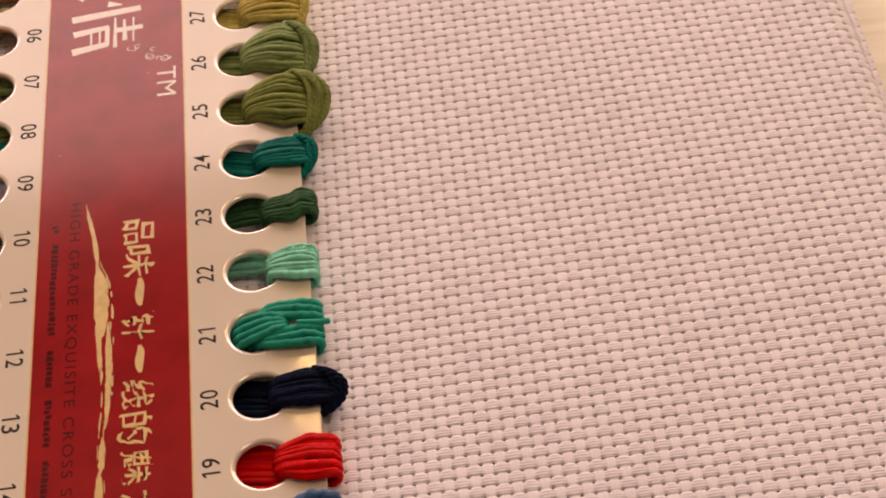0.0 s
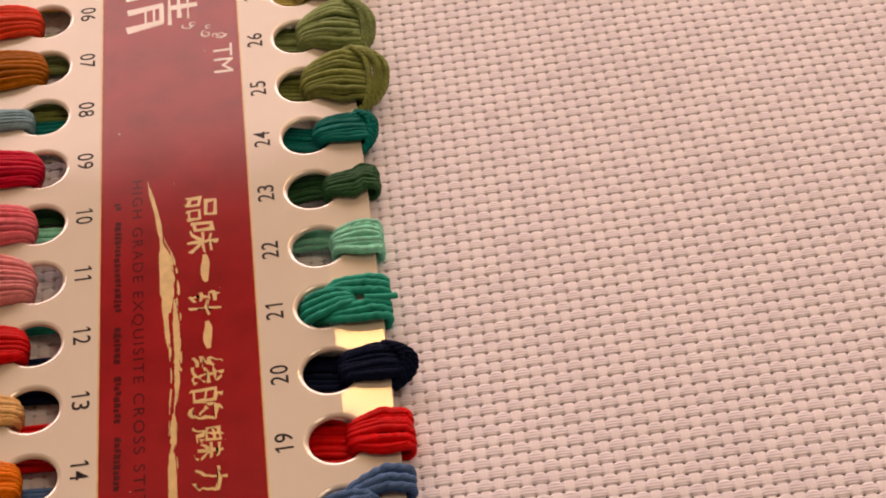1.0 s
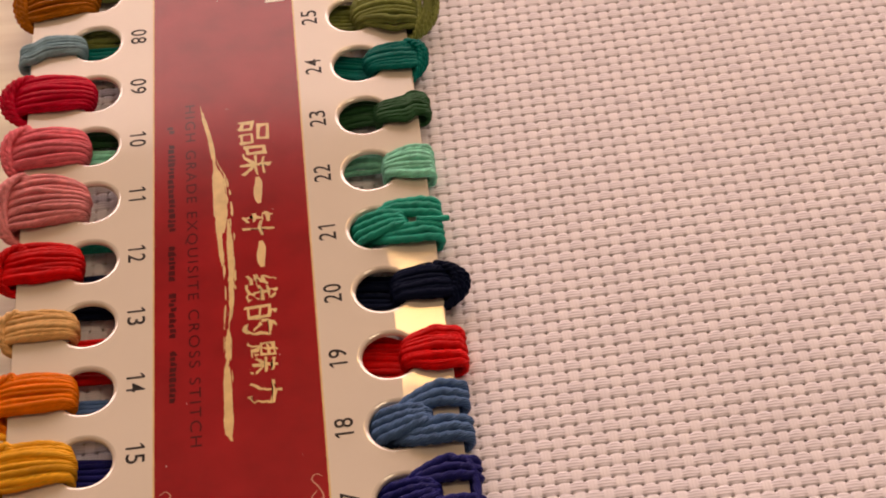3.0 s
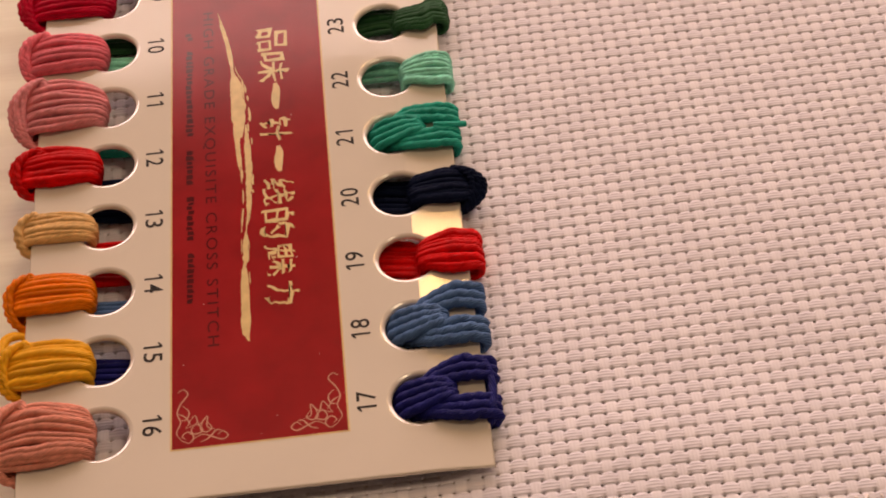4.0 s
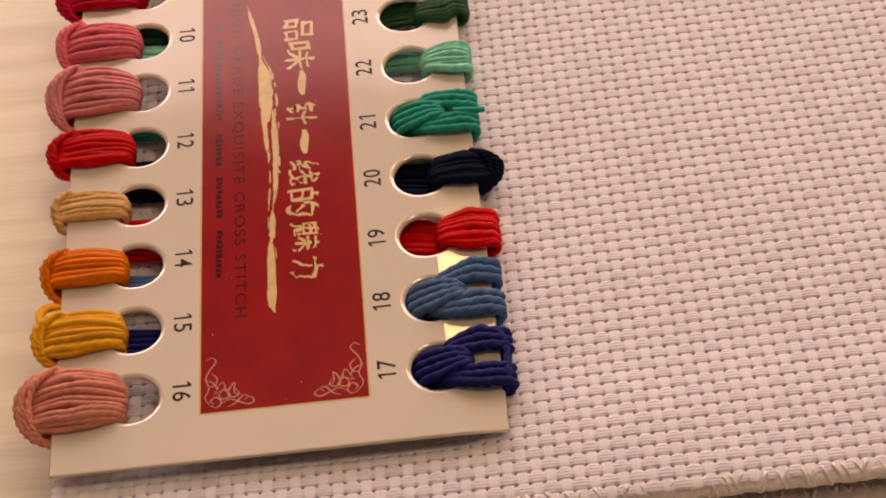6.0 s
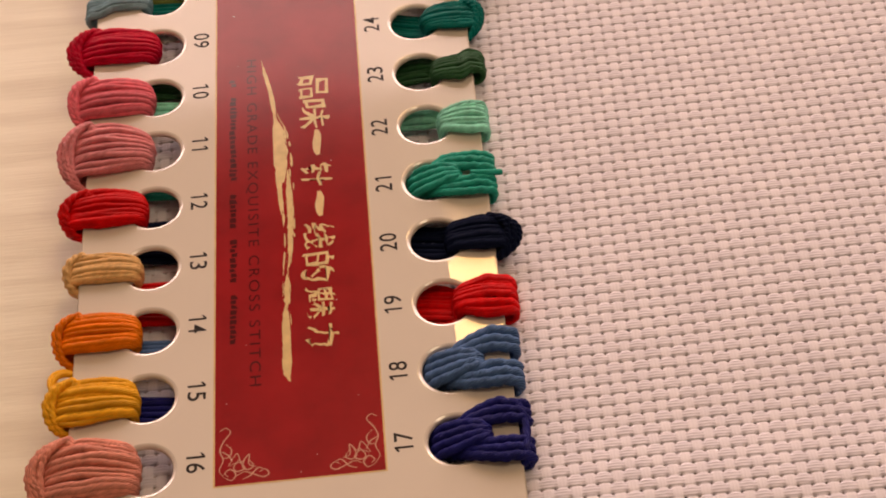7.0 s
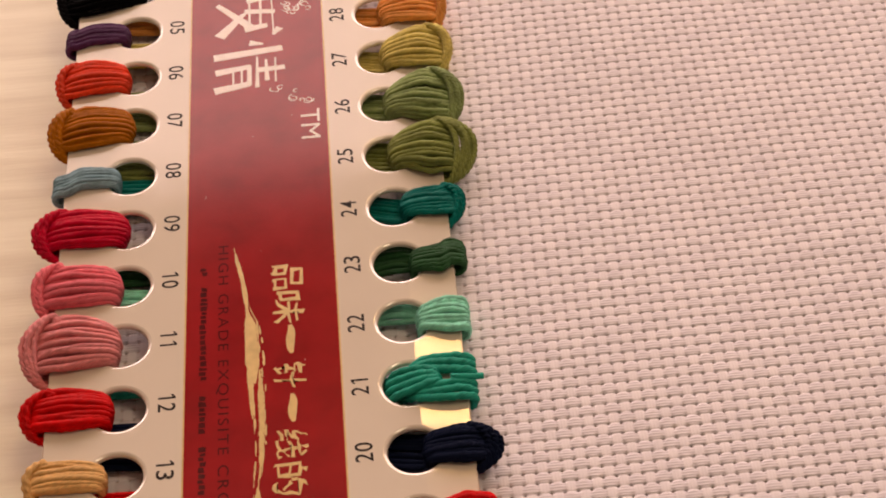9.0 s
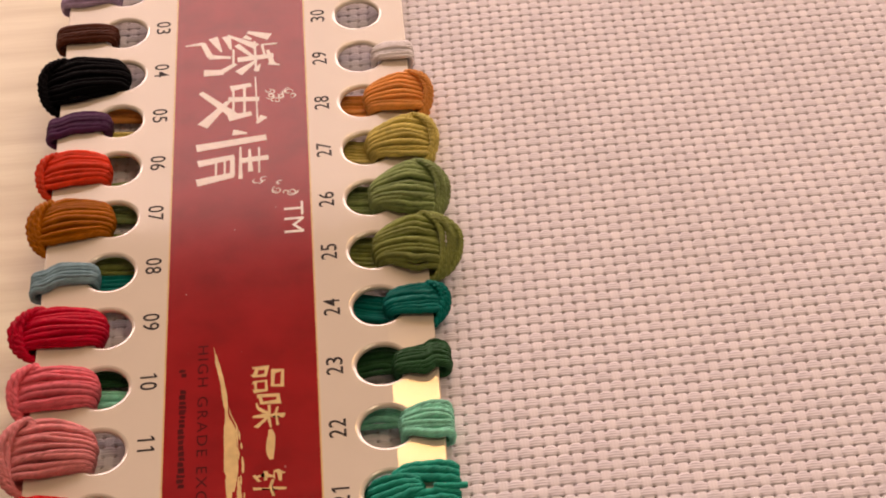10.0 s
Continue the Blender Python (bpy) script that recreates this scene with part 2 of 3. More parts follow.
def build_cloth():
    cloth = tagged(new("aida_cloth"), "pale pink evenweave cross-stitch cloth, folded on the table", "cloth")
    cloth.location = (0, 0, TABLE_Z)
    cuts_u = np.array([-0.5, -0.415, -0.35, -0.2, 0.0, 0.2, 0.35, 0.415])
    cuts_v = np.array([-0.5, -0.425, -0.36, -0.25, 0.0, 0.25, 0.36, 0.425])
    gu = np.concatenate([i + 0.5 + cuts_u for i in range(*COLS)])
    gv = np.concatenate([j + 0.5 + cuts_v for j in range(*ROWS_UP)])
    rng = np.random.default_rng(4)
    # threads are a little uneven from one to the next
    shift_u, shift_v = rng.normal(0, 0.025, 400), rng.normal(0, 0.025, 400)
    U, V = np.meshgrid(gu, gv)
    ci, cj = np.floor(U + 1e-6).astype(int), np.floor(V + 1e-6).astype(int)
    s, t = U - ci - 0.5, V - cj - 0.5
    over = np.where((ci + cj + PARITY) % 2 == 0, 1.0, -1.0)
    jit = rng.normal(0, 0.05, (400, 400))[cj + 100, ci + 100]
    warp_over = over > 0
    # flat bundles: the weft floats arch a little above the warp squares and cast a soft line below them
    from_mid = np.where(warp_over, 1.0 - np.abs(s), np.abs(s))
    z_weft = 0.07 + 0.09 * (1 - (from_mid / 0.6) ** 2) + 0.05 * jit * (from_mid < 0.45) - 0.14 * np.clip((np.abs(t) - 0.30) / 0.2, 0, 1) ** 2
    z_warp = 0.09 - 0.09 * np.abs(2 * t) ** 4 + 0.03 * jit
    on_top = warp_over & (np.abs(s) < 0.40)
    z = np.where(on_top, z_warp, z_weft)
    # each cell's borders dip, most of all round the stitch hole where four cells meet
    corner = np.hypot((0.5 - np.abs(s)) * 0.9, 0.5 - np.abs(t))
    z = z - 0.4 * np.exp(-(corner / 0.13) ** 2)
    UU, VV = U + shift_u[cj + 100] * 0.4, V + shift_v[ci + 100] * 0.5
    x = ORIGIN[0] + UU * A_WAY[0] + VV * B_WAY[0]
    y = ORIGIN[1] + UU * A_WAY[1] + VV * B_WAY[1]
    h = CLOTH_Z - 0.5 + z + sag(x, y)
    verts = np.stack([x, y, h - TABLE_Z / MM], -1).reshape(-1, 3) * MM
    nv, nu = U.shape
    idx = np.arange(nv * nu).reshape(nv, nu)
    faces = np.stack([idx[:-1, :-1], idx[:-1, 1:], idx[1:, 1:], idx[1:, :-1]], -1).reshape(-1, 4)
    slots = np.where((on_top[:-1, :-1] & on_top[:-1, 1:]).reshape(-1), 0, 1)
    # the stitch holes go through to the fold, whose colour is darkened for shade
    su, sv = (U[:-1, :-1] + U[1:, 1:]) / 2, (V[:-1, :-1] + V[1:, 1:]) / 2
    whole = (np.maximum(np.abs(su - np.round(su)) / 0.085, np.abs(sv - np.round(sv)) / 0.075) > 1.0).reshape(-1)
    faces, slots = faces[whole], slots[whole]
    me = bpy.data.meshes.new("woven_top")
    me.vertices.add(len(verts))
    me.vertices.foreach_set("co", verts.reshape(-1))
    me.loops.add(faces.size)
    me.loops.foreach_set("vertex_index", faces.reshape(-1))
    me.polygons.add(len(faces))
    me.polygons.foreach_set("loop_start", np.arange(0, faces.size, 4))
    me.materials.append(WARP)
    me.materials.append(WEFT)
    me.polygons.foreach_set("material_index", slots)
    me.polygons.foreach_set("use_smooth", np.ones(len(faces), bool))
    me.update(calc_edges=True)
    ob = tagged(new("woven_top", me), kind="stuff")
    ob.parent = cloth
    # the folded layers underneath, set back from the upper one
    low, high = -13.2, 240.0
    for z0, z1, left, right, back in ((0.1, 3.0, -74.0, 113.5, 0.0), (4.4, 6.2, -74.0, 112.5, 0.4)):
        part("under_layer", box(left * MM, (low + back) * MM, z0 * MM, right * MM, high * MM, z1 * MM, 0.0009), SHADED_LAYER, cloth, "cloth layer folded under, coloured as in shade")
    part("inner_fold", box(-73.0 * MM, -9.0 * MM, 2.9 * MM, 111.0 * MM, high * MM, 4.5 * MM), SHADED_LAYER, cloth, "cloth layer deep in the fold, coloured as in shade")
    # overcast edge of both layers: a flat rolled border under slanting stitches
    rnd = random.Random(7)
    for zt, drop, front in ((CLOTH_Z + 0.15 - TABLE_Z / MM, 3.0, -13.9), (2.9, 2.5, -13.2)):
        border = [(x, front + 0.5 + 0.12 * math.sin(x * 0.9), zt - drop * 0.5 + 0.1 * math.sin(x * 0.37)) for x in np.arange(-75.0, 113.5, 2.0)]
        thread("hem_roll", border, 1.25, HEM, cloth, "pale overcast edge", steps=300, sides=10, plies=2, pitch=3.1, rope=0.06)
        x0, lean_way = -75.0, 1
        while x0 < 112:
            lean_way = -lean_way if rnd.random() < 0.75 else lean_way
            yy, lean, lift = front + rnd.uniform(0.1, 0.4), lean_way * rnd.uniform(0.9, 2.2), rnd.uniform(-0.3, 0.05)
            pts = [(x0, yy + 1.9, zt - 0.4), (x0 + 0.05 * lean, yy + 1.3, zt + 0.12 + lift), (x0 + 0.2 * lean, yy + 0.4, zt + 0.05 + lift), (x0 + 0.5 * lean, yy - 0.45, zt - 0.6),
                   (x0 + 0.85 * lean, yy - 0.75, zt - drop * 0.5), (x0 + lean, yy - 0.3, zt - drop * 0.85), (x0 + 1.1 * lean, yy + 1.2, zt - drop - 0.1)]
            thread("overcast_stitch", pts, rnd.uniform(0.2, 0.36), HEM, cloth, steps=18, sides=8, plies=2, flat=1.5)
            x0 += rnd.uniform(1.0, 2.4)


build_cloth()

# ---- the floss card ----
WIDE, LONG, THICK = 76.0, 257.0, 0.8
HOLE_R, PITCH, FIRST = 4.85, 15.2, 14.5
HOLE_RIGHT, HOLE_LEFT = -10.45, -62.9
card = tagged(new("floss_card"), "white glossy punched card with red printed panel, lying on the cloth", "thread card")
card.location = (0, 0, -THICK * MM)


def on_card(me, name, mat, label="", z=0.0, smooth=False):
    me.materials.clear()
    me.materials.append(mat)
    ob = new(name, me)
    ob.parent = card
    ob.location = (0, 0, (THICK + z) * MM)
    if label:
        tagged(ob, label)
    return ob


def outline(curve, pts):
    s = curve.splines.new("POLY")
    s.points.add(len(pts) - 1)
    for p, (x, y) in zip(s.points, pts):
        p.co = (x * MM, y * MM, 0, 1)
    s.use_cyclic_u = True


def flat_curve(name, depth, bevel=0.0, res=2):
    c = bpy.data.curves.new(name, "CURVE")
    c.dimensions, c.fill_mode = "2D", "BOTH"
    c.extrude, c.bevel_depth, c.bevel_resolution = depth, bevel, res
    return c


LIP = 0.75  # width of the rounded edge that the punch left round every hole
CREASE, SLOPE = -8.9, math.tan(radians(3.0))  # the right-hand margin bends down under the pull of the threads


def bend(x, z):
    return z - max(0.0, x - CREASE * MM) * SLOPE


def build_board():
    g = 0.33
    c = flat_curve("board", (THICK / 2 - g) * MM, g * MM, 4)
    outline(c, [(-WIDE + g, g), (-g, g), (-g, LONG - g), (-WIDE + g, LONG - g)])
    for k in range(16):
        for hx in (HOLE_LEFT, HOLE_RIGHT):
            outline(c, [(hx + (HOLE_R + LIP) * math.cos(a * math.pi / 28), FIRST + k * PITCH + (HOLE_R + LIP) * math.sin(a * math.pi / 28)) for a in range(56)])
    me = curve_mesh(c, "board")
    bm = bmesh.new()
    bm.from_mesh(me)
    bmesh.ops.bisect_plane(bm, geom=bm.verts[:] + bm.edges[:] + bm.faces[:], plane_co=(CREASE * MM, 0, 0), plane_no=(1, 0, 0))
    for v in bm.verts:
        v.co.z = bend(v.co.x, v.co.z)
    bm.to_mesh(me)
    bm.free()
    on_card(me, "board", BOARD, "white coated board with punched holes", -THICK / 2)


build_board()


def build_rims():
    """The rounded edge of every hole, from the card's face down to its back."""
    m = 56
    profile = ((-0.03, 0.006), (0.05, 0.0), (0.14, -0.018), (0.30, -0.075), (0.46, -0.145), (0.58, -0.225), (0.67, -0.34), (0.73, -0.5), (LIP, -THICK))
    n = len(profile)
    for hx in (HOLE_LEFT, HOLE_RIGHT):
        vs, fs = [], []
        for i in range(m):
            for j in range(n):
                a = 2 * math.pi * i / m
                r = HOLE_R + LIP - profile[j][0]
                x, z = r * math.cos(a) * MM, profile[j][1] * MM
                vs.append((x, r * math.sin(a) * MM, bend(x + hx * MM, z)))
        for i in range(m):
            for j in range(n - 1):
                k = (i + 1) % m
                fs.append((i * n + j, k * n + j, k * n + j + 1, i * n + j + 1))
        me = bpy.data.meshes.new("hole_rim")
        me.from_pydata(vs, [], fs)
        me.materials.append(RIM)
        me.polygons.foreach_set("use_smooth", [True] * len(me.polygons))
        bm = bmesh.new()
        bm.from_mesh(me)
        if sum(f.normal.z for f in bm.faces) < 0:
            bmesh.ops.reverse_faces(bm, faces=bm.faces)
        bm.to_mesh(me)
        bm.free()
        for k in range(16):
            ob = new("hole_rim", me)
            ob.parent = card
            ob.location = (hx * MM, (FIRST + k * PITCH) * MM, THICK * MM)


build_rims()
RED_L, RED_R, RED_B, RED_T = -51.3, -22.35, 9.4, LONG - 9.4
part("gold_border", box(RED_L * MM, RED_B * MM, 0, RED_R * MM, RED_T * MM, 0.03 * MM), GOLD, card, "thin gold outline").location = (0, 0, THICK * MM)
part("red_panel", box((RED_L + 0.3) * MM, (RED_B + 0.3) * MM, 0.0, (RED_R - 0.3) * MM, (RED_T - 0.3) * MM, 0.05 * MM), RED, card, "glossy red printed panel").location = (0, 0, THICK * MM)


def words(name, text, u, v, size, turn, mat, z, label="", gap=1.0, fat=0.0, squeeze=1.0, fit_size=None, rough=0.0):
    """Writing on the card, centred at (u, v) mm; turn: degrees. fit_size: its extent along and across the line."""
    c = bpy.data.curves.new(name, "FONT")
    c.body, c.size = text, size * MM
    c.align_x, c.align_y = "CENTER", "CENTER"
    c.space_character, c.offset = gap, fat * MM
    me = curve_mesh(c, name)
    co = np.array([v_.co[:] for v_ in me.vertices]) if len(me.vertices) else np.zeros((1, 3))
    lo, hi = co.min(0), co.max(0)
    mid = (lo + hi) / 2
    ext = np.maximum(hi - lo, 1e-6)
    k = [fit_size[0] * MM / ext[0], fit_size[1] * MM / ext[1]] if fit_size else [squeeze, 1.0]
    a = radians(turn)
    for v_ in me.vertices:
        x, y = (v_.co.x - mid[0]) * k[0], (v_.co.y - mid[1]) * k[1]
        shake = noise.noise_vector((v_.co.x * 900 + u, v_.co.y * 900 + v, 0.5)) * rough * MM
        x, y = x + shake.x, y + shake.y
        v_.co = (u * MM + x * math.cos(a) - y * math.sin(a), v * MM + x * math.sin(a) + y * math.cos(a), 0)
    return on_card(me, name, mat, label, z)


def number(text, u, v, turn):
    """A two-digit number: upright digits 3.2 mm high, the one with a slanting flag."""
    vs, fs = [], []
    for n, digit in enumerate(text):
        c = bpy.data.curves.new("digit", "FONT")
        c.body, c.size, c.offset = digit, 4.4 * MM, 0.03 * MM
        me = curve_mesh(c, "digit")
        co = np.array([p.co[:2] for p in me.vertices])
        lo, hi = co.min(0), co.max(0)
        one = digit == "1"
        size = np.array([0.44 if one else 1.95, 3.2]) * MM
        co = (co - (lo + hi) / 2) / (hi - lo) * size + np.array([(n - 0.5) * 2.4 * MM + (0.2 * MM if one else 0), 0])
        fs += [tuple(i + len(vs) for i in p.vertices) for p in me.polygons]
        vs += [tuple(p) for p in co]
        bpy.data.meshes.remove(me)
        if one:
            x = co[:, 0].min()
            fs.append(tuple(range(len(vs), len(vs) + 4)))
            vs += [(x, 1.6 * MM), (x - 0.66 * MM, 1.08 * MM), (x - 0.66 * MM, 0.72 * MM), (x, 1.08 * MM)]
    a = radians(turn)
    me = bpy.data.meshes.new("number")
    me.from_pydata([(u * MM + x * math.cos(a) - y * math.sin(a), v * MM + x * math.sin(a) + y * math.cos(a), 0) for x, y in vs], [], fs)
    on_card(me, "number", INK, "", 0.03)


for k in range(16):
    v = FIRST + k * PITCH
    number(f"{16 - k:02d}", -54.2, v + 0.6, -90)
    number(f"{17 + k:02d}", -19.4, v + 0.4, 90)

SLOGAN = [("品", 107.5, 101.2, -31.9), ("味", 100.6, 92.4, -31.9), ("一", 92.0, 85.0, -31.7), ("针", 82.9, 76.8, -32.0), ("一", 75.3, 68.8, -31.7),
          ("线", 67.1, 60.6, -32.0), ("的", 59.6, 52.6, -32.3), ("魅", 51.3, 44.0, -32.3), ("力", 42.5, 37.5, -32.0)]
DASHES = []
for sign, top, low, u in SLOGAN:
    if sign == "一":
        DASHES.append((u, top, low))
        continue
    words("slogan_sign", sign, u, (top + low) / 2, 7.0, -90, GOLD, 0.075, fat=0.05, fit_size=(top - low, 5.8), rough=0.55)
words("trade_mark_letters", "TM", -26.1, 147.3, 5.0, -90, CREAM, 0.075, fit_size=(9.0, 3.9))
words("english_line", "HIGH GRADE EXQUISITE CROSS STITCH", -44.2, 72.0, 3.0, -90, DARKRED, 0.075, gap=1.25, fat=0.0, fit_size=(84.0, 2.3))


def polygons(name, loops, mat, z, label=""):
    """Flat printed shapes on the card from outlines in mm."""
    c = flat_curve(name, 0.0)
    for pts in loops:
        outline(c, pts)
    return on_card(curve_mesh(c, name), name, mat, label, z)


# the line of small writing that cannot be made out
def small_writing():
    rnd = random.Random(3)
    vs, fs = [], []
    for top, low in ((108.5, 106.4), (103.5, 80.0), (76.6, 67.6), (65.0, 53.6), (51.4, 38.9)):
        v = top
        while v - 1.2 > low - 0.3:
            step = rnd.uniform(0.9, 1.5)
            for _ in range(2):
                u0 = -48.5 + rnd.uniform(0.0, 0.5)
                q = [(u0, v - step + 0.15), (u0 + rnd.uniform(0.7, 1.1), v - step + 0.15), (u0 + rnd.uniform(0.7, 1.1), v - rnd.uniform(0.0, 0.4)), (u0, v - rnd.uniform(0, 0.3))]
                fs.append(tuple(range(len(vs), len(vs) + 4)))
                vs += [(x * MM, y * MM, len(fs) * 0.0002 * MM) for x, y in q]
            v -= step
    me = bpy.data.meshes.new("small_writing")
    me.from_pydata(vs, [], fs)
    tagged(on_card(me, "small_writing", DARKRED, "line of tiny dark red marks", 0.075), kind="stuff")


small_writing()


def brush_stroke():
    """A dry gold brush stroke: a solid swelling upper part, thin broken bristle tracks, a solid foot."""
    rnd = random.Random(11)
    verts, faces, level = [], [], []

    def at(table, s):
        return float(np.interp(s, [r[0] for r in table], [r[1] for r in table]))

    # along the stroke: share of its length, left-hand and right-hand border
    left = [(0, -42.1), (0.05, -41.7), (0.12, -40.6), (0.22, -40.1), (0.36, -40.0), (0.45, -39.4), (0.6, -38.8), (0.75, -39.0), (0.85, -39.2), (0.93, -39.2), (0.98, -39.6), (1.0, -38.6)]
    right = [(0, -41.9), (0.05, -40.9), (0.12, -39.8), (0.2, -38.8), (0.24, -37.5), (0.36, -36.7), (0.5, -36.5), (0.62, -36.9), (0.72, -37.6), (0.8, -37.8), (0.92, -37.7), (1.0, -37.4)]

    def strip(s0, s1, f0, f1, rag):
        """A part of the stroke between two shares of its width, with a ragged border."""
        m = max(3, int((s1 - s0) * 180))
        base = len(verts)
        level.append(0)
        z = len(level) * 0.0006 * MM
        for i in range(m + 1):
            s = s0 + (s1 - s0) * i / m
            l, r = at(left, s), at(right, s)
            pinch = min(1.0, 0.25 + 3.0 * min(i, m - i) / m)
            c, h = (f0 + f1) / 2, (f1 - f0) / 2 * pinch
            a, b = l + (r - l) * (c - h) + rnd.uniform(-rag, rag), l + (r - l) * (c + h) + rnd.uniform(-rag, rag)
            v = 113.2 - 83.0 * s + rnd.uniform(-0.1, 0.1)
            verts.extend([(a * MM, v * MM, z), (b * MM, v * MM, z)])
        faces.extend([(base + 2 * i, base + 2 * i + 1, base + 2 * i + 3, base + 2 * i + 2) for i in range(m)])

    strip(0.0, 0.20, 0.0, 1.0, 0.07)
    strip(0.185, 0.42, 0.0, 0.8, 0.05)
    strip(0.36, 0.52, 0.0, 0.30, 0.06)
    strip(0.38, 0.68, 0.56, 0.98, 0.10)
    strip(0.70, 0.80, 0.30, 1.0, 0.12)
    strip(0.79, 1.0, 0.0, 1.0, 0.07)
    for _ in range(70):
        s = rnd.choice((rnd.uniform(0.17, 0.45), rnd.uniform(0.45, 0.82), rnd.uniform(0.5, 0.82)))
        f = rnd.choice((rnd.uniform(0.05, 0.25), rnd.uniform(0.6, 1.0), rnd.uniform(0.75, 1.1)))
        if s < 0.40:
            f = rnd.uniform(0.75, 1.05)
        strip(s, s + rnd.uniform(0.012, 0.045), f, f + rnd.uniform(0.05, 0.16), 0.03)
    me = bpy.data.meshes.new("brush_stroke")
    me.from_pydata(verts, [], faces)
    on_card(me, "brush_stroke", GOLD, "dry gold brush stroke", 0.08)


brush_stroke()


def tapered(a, b, w0, w1):
    a, b = np.array(a, float), np.array(b, float)
    d = (b - a) / np.linalg.norm(b - a)
    n = np.array([-d[1], d[0]])
    return [tuple(a + n * w0 / 2), tuple(b + n * w1 / 2), tuple(b - n * w1 / 2), tuple(a - n * w0 / 2)]


# the maker's mark: three emblems of plain bars
EMBLEMS = [
    (201.0, [((-49.1, 4.3), (-45.2, 4.7), 0.4, 1.1), ((-45.3, 4.9), (-43.5, -0.2), 1.2, 1.4), ((-43.7, -0.2), (-38.9, -1.0), 1.6, 0.7), ((-43.0, 6.5), (-41.0, 1.2), 2.2, 0.4), ((-40.0, 6.7), (-38.9, 1.8), 2.0, 0.4), ((-39.7, 6.9), (-33.2, 2.2), 0.6, 2.0), ((-35.3, 7.6), (-30.3, 5.3), 0.8, 2.4), ((-36.0, 6.1), (-34.4, 4.9), 1.4, 0.6), ((-37.7, 3.3), (-34.0, -1.4), 1.4, 0.8), ((-37.5, -2.0), (-29.5, -1.4), 1.7, 1.5), ((-33.7, 4.1), (-33.4, -6.5), 0.5, 0.6), ((-33.4, -6.3), (-32.5, -4.1), 1.4, 0.4), ((-37.3, -6.7), (-33.2, -2.5), 2.2, 0.5), ((-44.9, -5.7), (-40.5, -5.9), 2.2, 1.7), ((-41.3, -6.1), (-37.9, -3.3), 1.4, 1.1), ((-38.4, 1.8), (-38.4, -4.1), 0.5, 0.5), ((-32.1, 2.7), (-28.7, 2.7), 0.6, 0.5), ((-31.5, -1.0), (-32.0, 2.5), 0.5, 0.6), ((-30.8, 0.6), (-29.8, -4.1), 0.7, 1.3), ((-30.6, -3.9), (-28.2, -4.9), 1.2, 0.4)]),
    (184.5, [((-45.5, 4.2), (-38, -4.5), 1.2, 2.0), ((-45.0, -7.0), (-39.5, 0.5), 2.6, 1.0), ((-39, 4.8), (-34.5, 5.6), 1.8, 1.2), ((-39.5, -5.0), (-34.5, -4.0), 2.0, 1.4),
             ((-39.5, 1.2), (-32.8, 0.6), 1.6, 1.4), ((-38.4, 5), (-38.4, -5), 0.5, 0.5), ((-36, 5), (-36, -5), 0.6, 0.5), ((-33.6, 8.2), (-33.2, -7.5), 0.3, 0.4), ((-33.4, -7.4), (-31.8, -5.2), 0.7, 1.8)]),
    (168.0, [((-46.2, 2.6), (-31.4, 4.4), 2.2, 1.8), ((-38.5, 6.8), (-35.5, 6.2), 1.9, 0.5), ((-45.8, -2.4), (-38.2, -1.0), 2.0, 1.4), ((-46.0, -8.2), (-38.4, -6.6), 2.2, 1.6),
             ((-38.6, -1), (-38.6, -7), 1.0, 1.0), ((-42, -1.8), (-42, -7.5), 0.5, 0.4), ((-40.2, -1.6), (-40.2, -7), 0.5, 0.4), ((-36.8, -2.4), (-31, -2.0), 1.6, 1.4),
             ((-36.9, 2), (-36.9, -8), 0.4, 0.9), ((-35.0, 1), (-34.8, -6), 0.5, 1.1), ((-33.0, 1.4), (-33.0, -6.6), 0.4, 0.4)]),
]
for base, strokes in EMBLEMS:
    whole = None
    for n, ((x0, y0), (x1, y1), w0, w1) in enumerate(strokes):
        q = tapered((x0, y0 + base), (x1, y1 + base), w0, w1)
        me = bpy.data.meshes.new("emblem_bar")
        me.from_pydata([(x * MM, y * MM, n * 0.002 * MM) for x, y in q], [], [(0, 1, 2, 3)])
        if whole is None:
            whole = on_card(me, "emblem", CREAM, "cream emblem of plain bars", 0.075)
        else:
            me.materials.append(CREAM)
            new("emblem_bar", me).parent = whole


def ribbon(points, width, z):
    """A thin printed line along points, as one strip."""
    line = spline([(x, y, 0) for x, y in points], 6 * len(points))
    t = np.gradient(line, axis=0)
    t /= np.linalg.norm(t, axis=1)[:, None] + 1e-9
    n = np.stack([-t[:, 1], t[:, 0], 0 * t[:, 0]], -1)
    taper = width * (0.35 + 0.65 * np.sin(np.linspace(0.1, math.pi - 0.1, len(line))))[:, None] / 2
    v = np.vstack([line + n * taper, line - n * taper])
    v[:, 2] = z
    m = len(line)
    return v, [(i, i + 1, m + i + 1, m + i) for i in range(m - 1)]


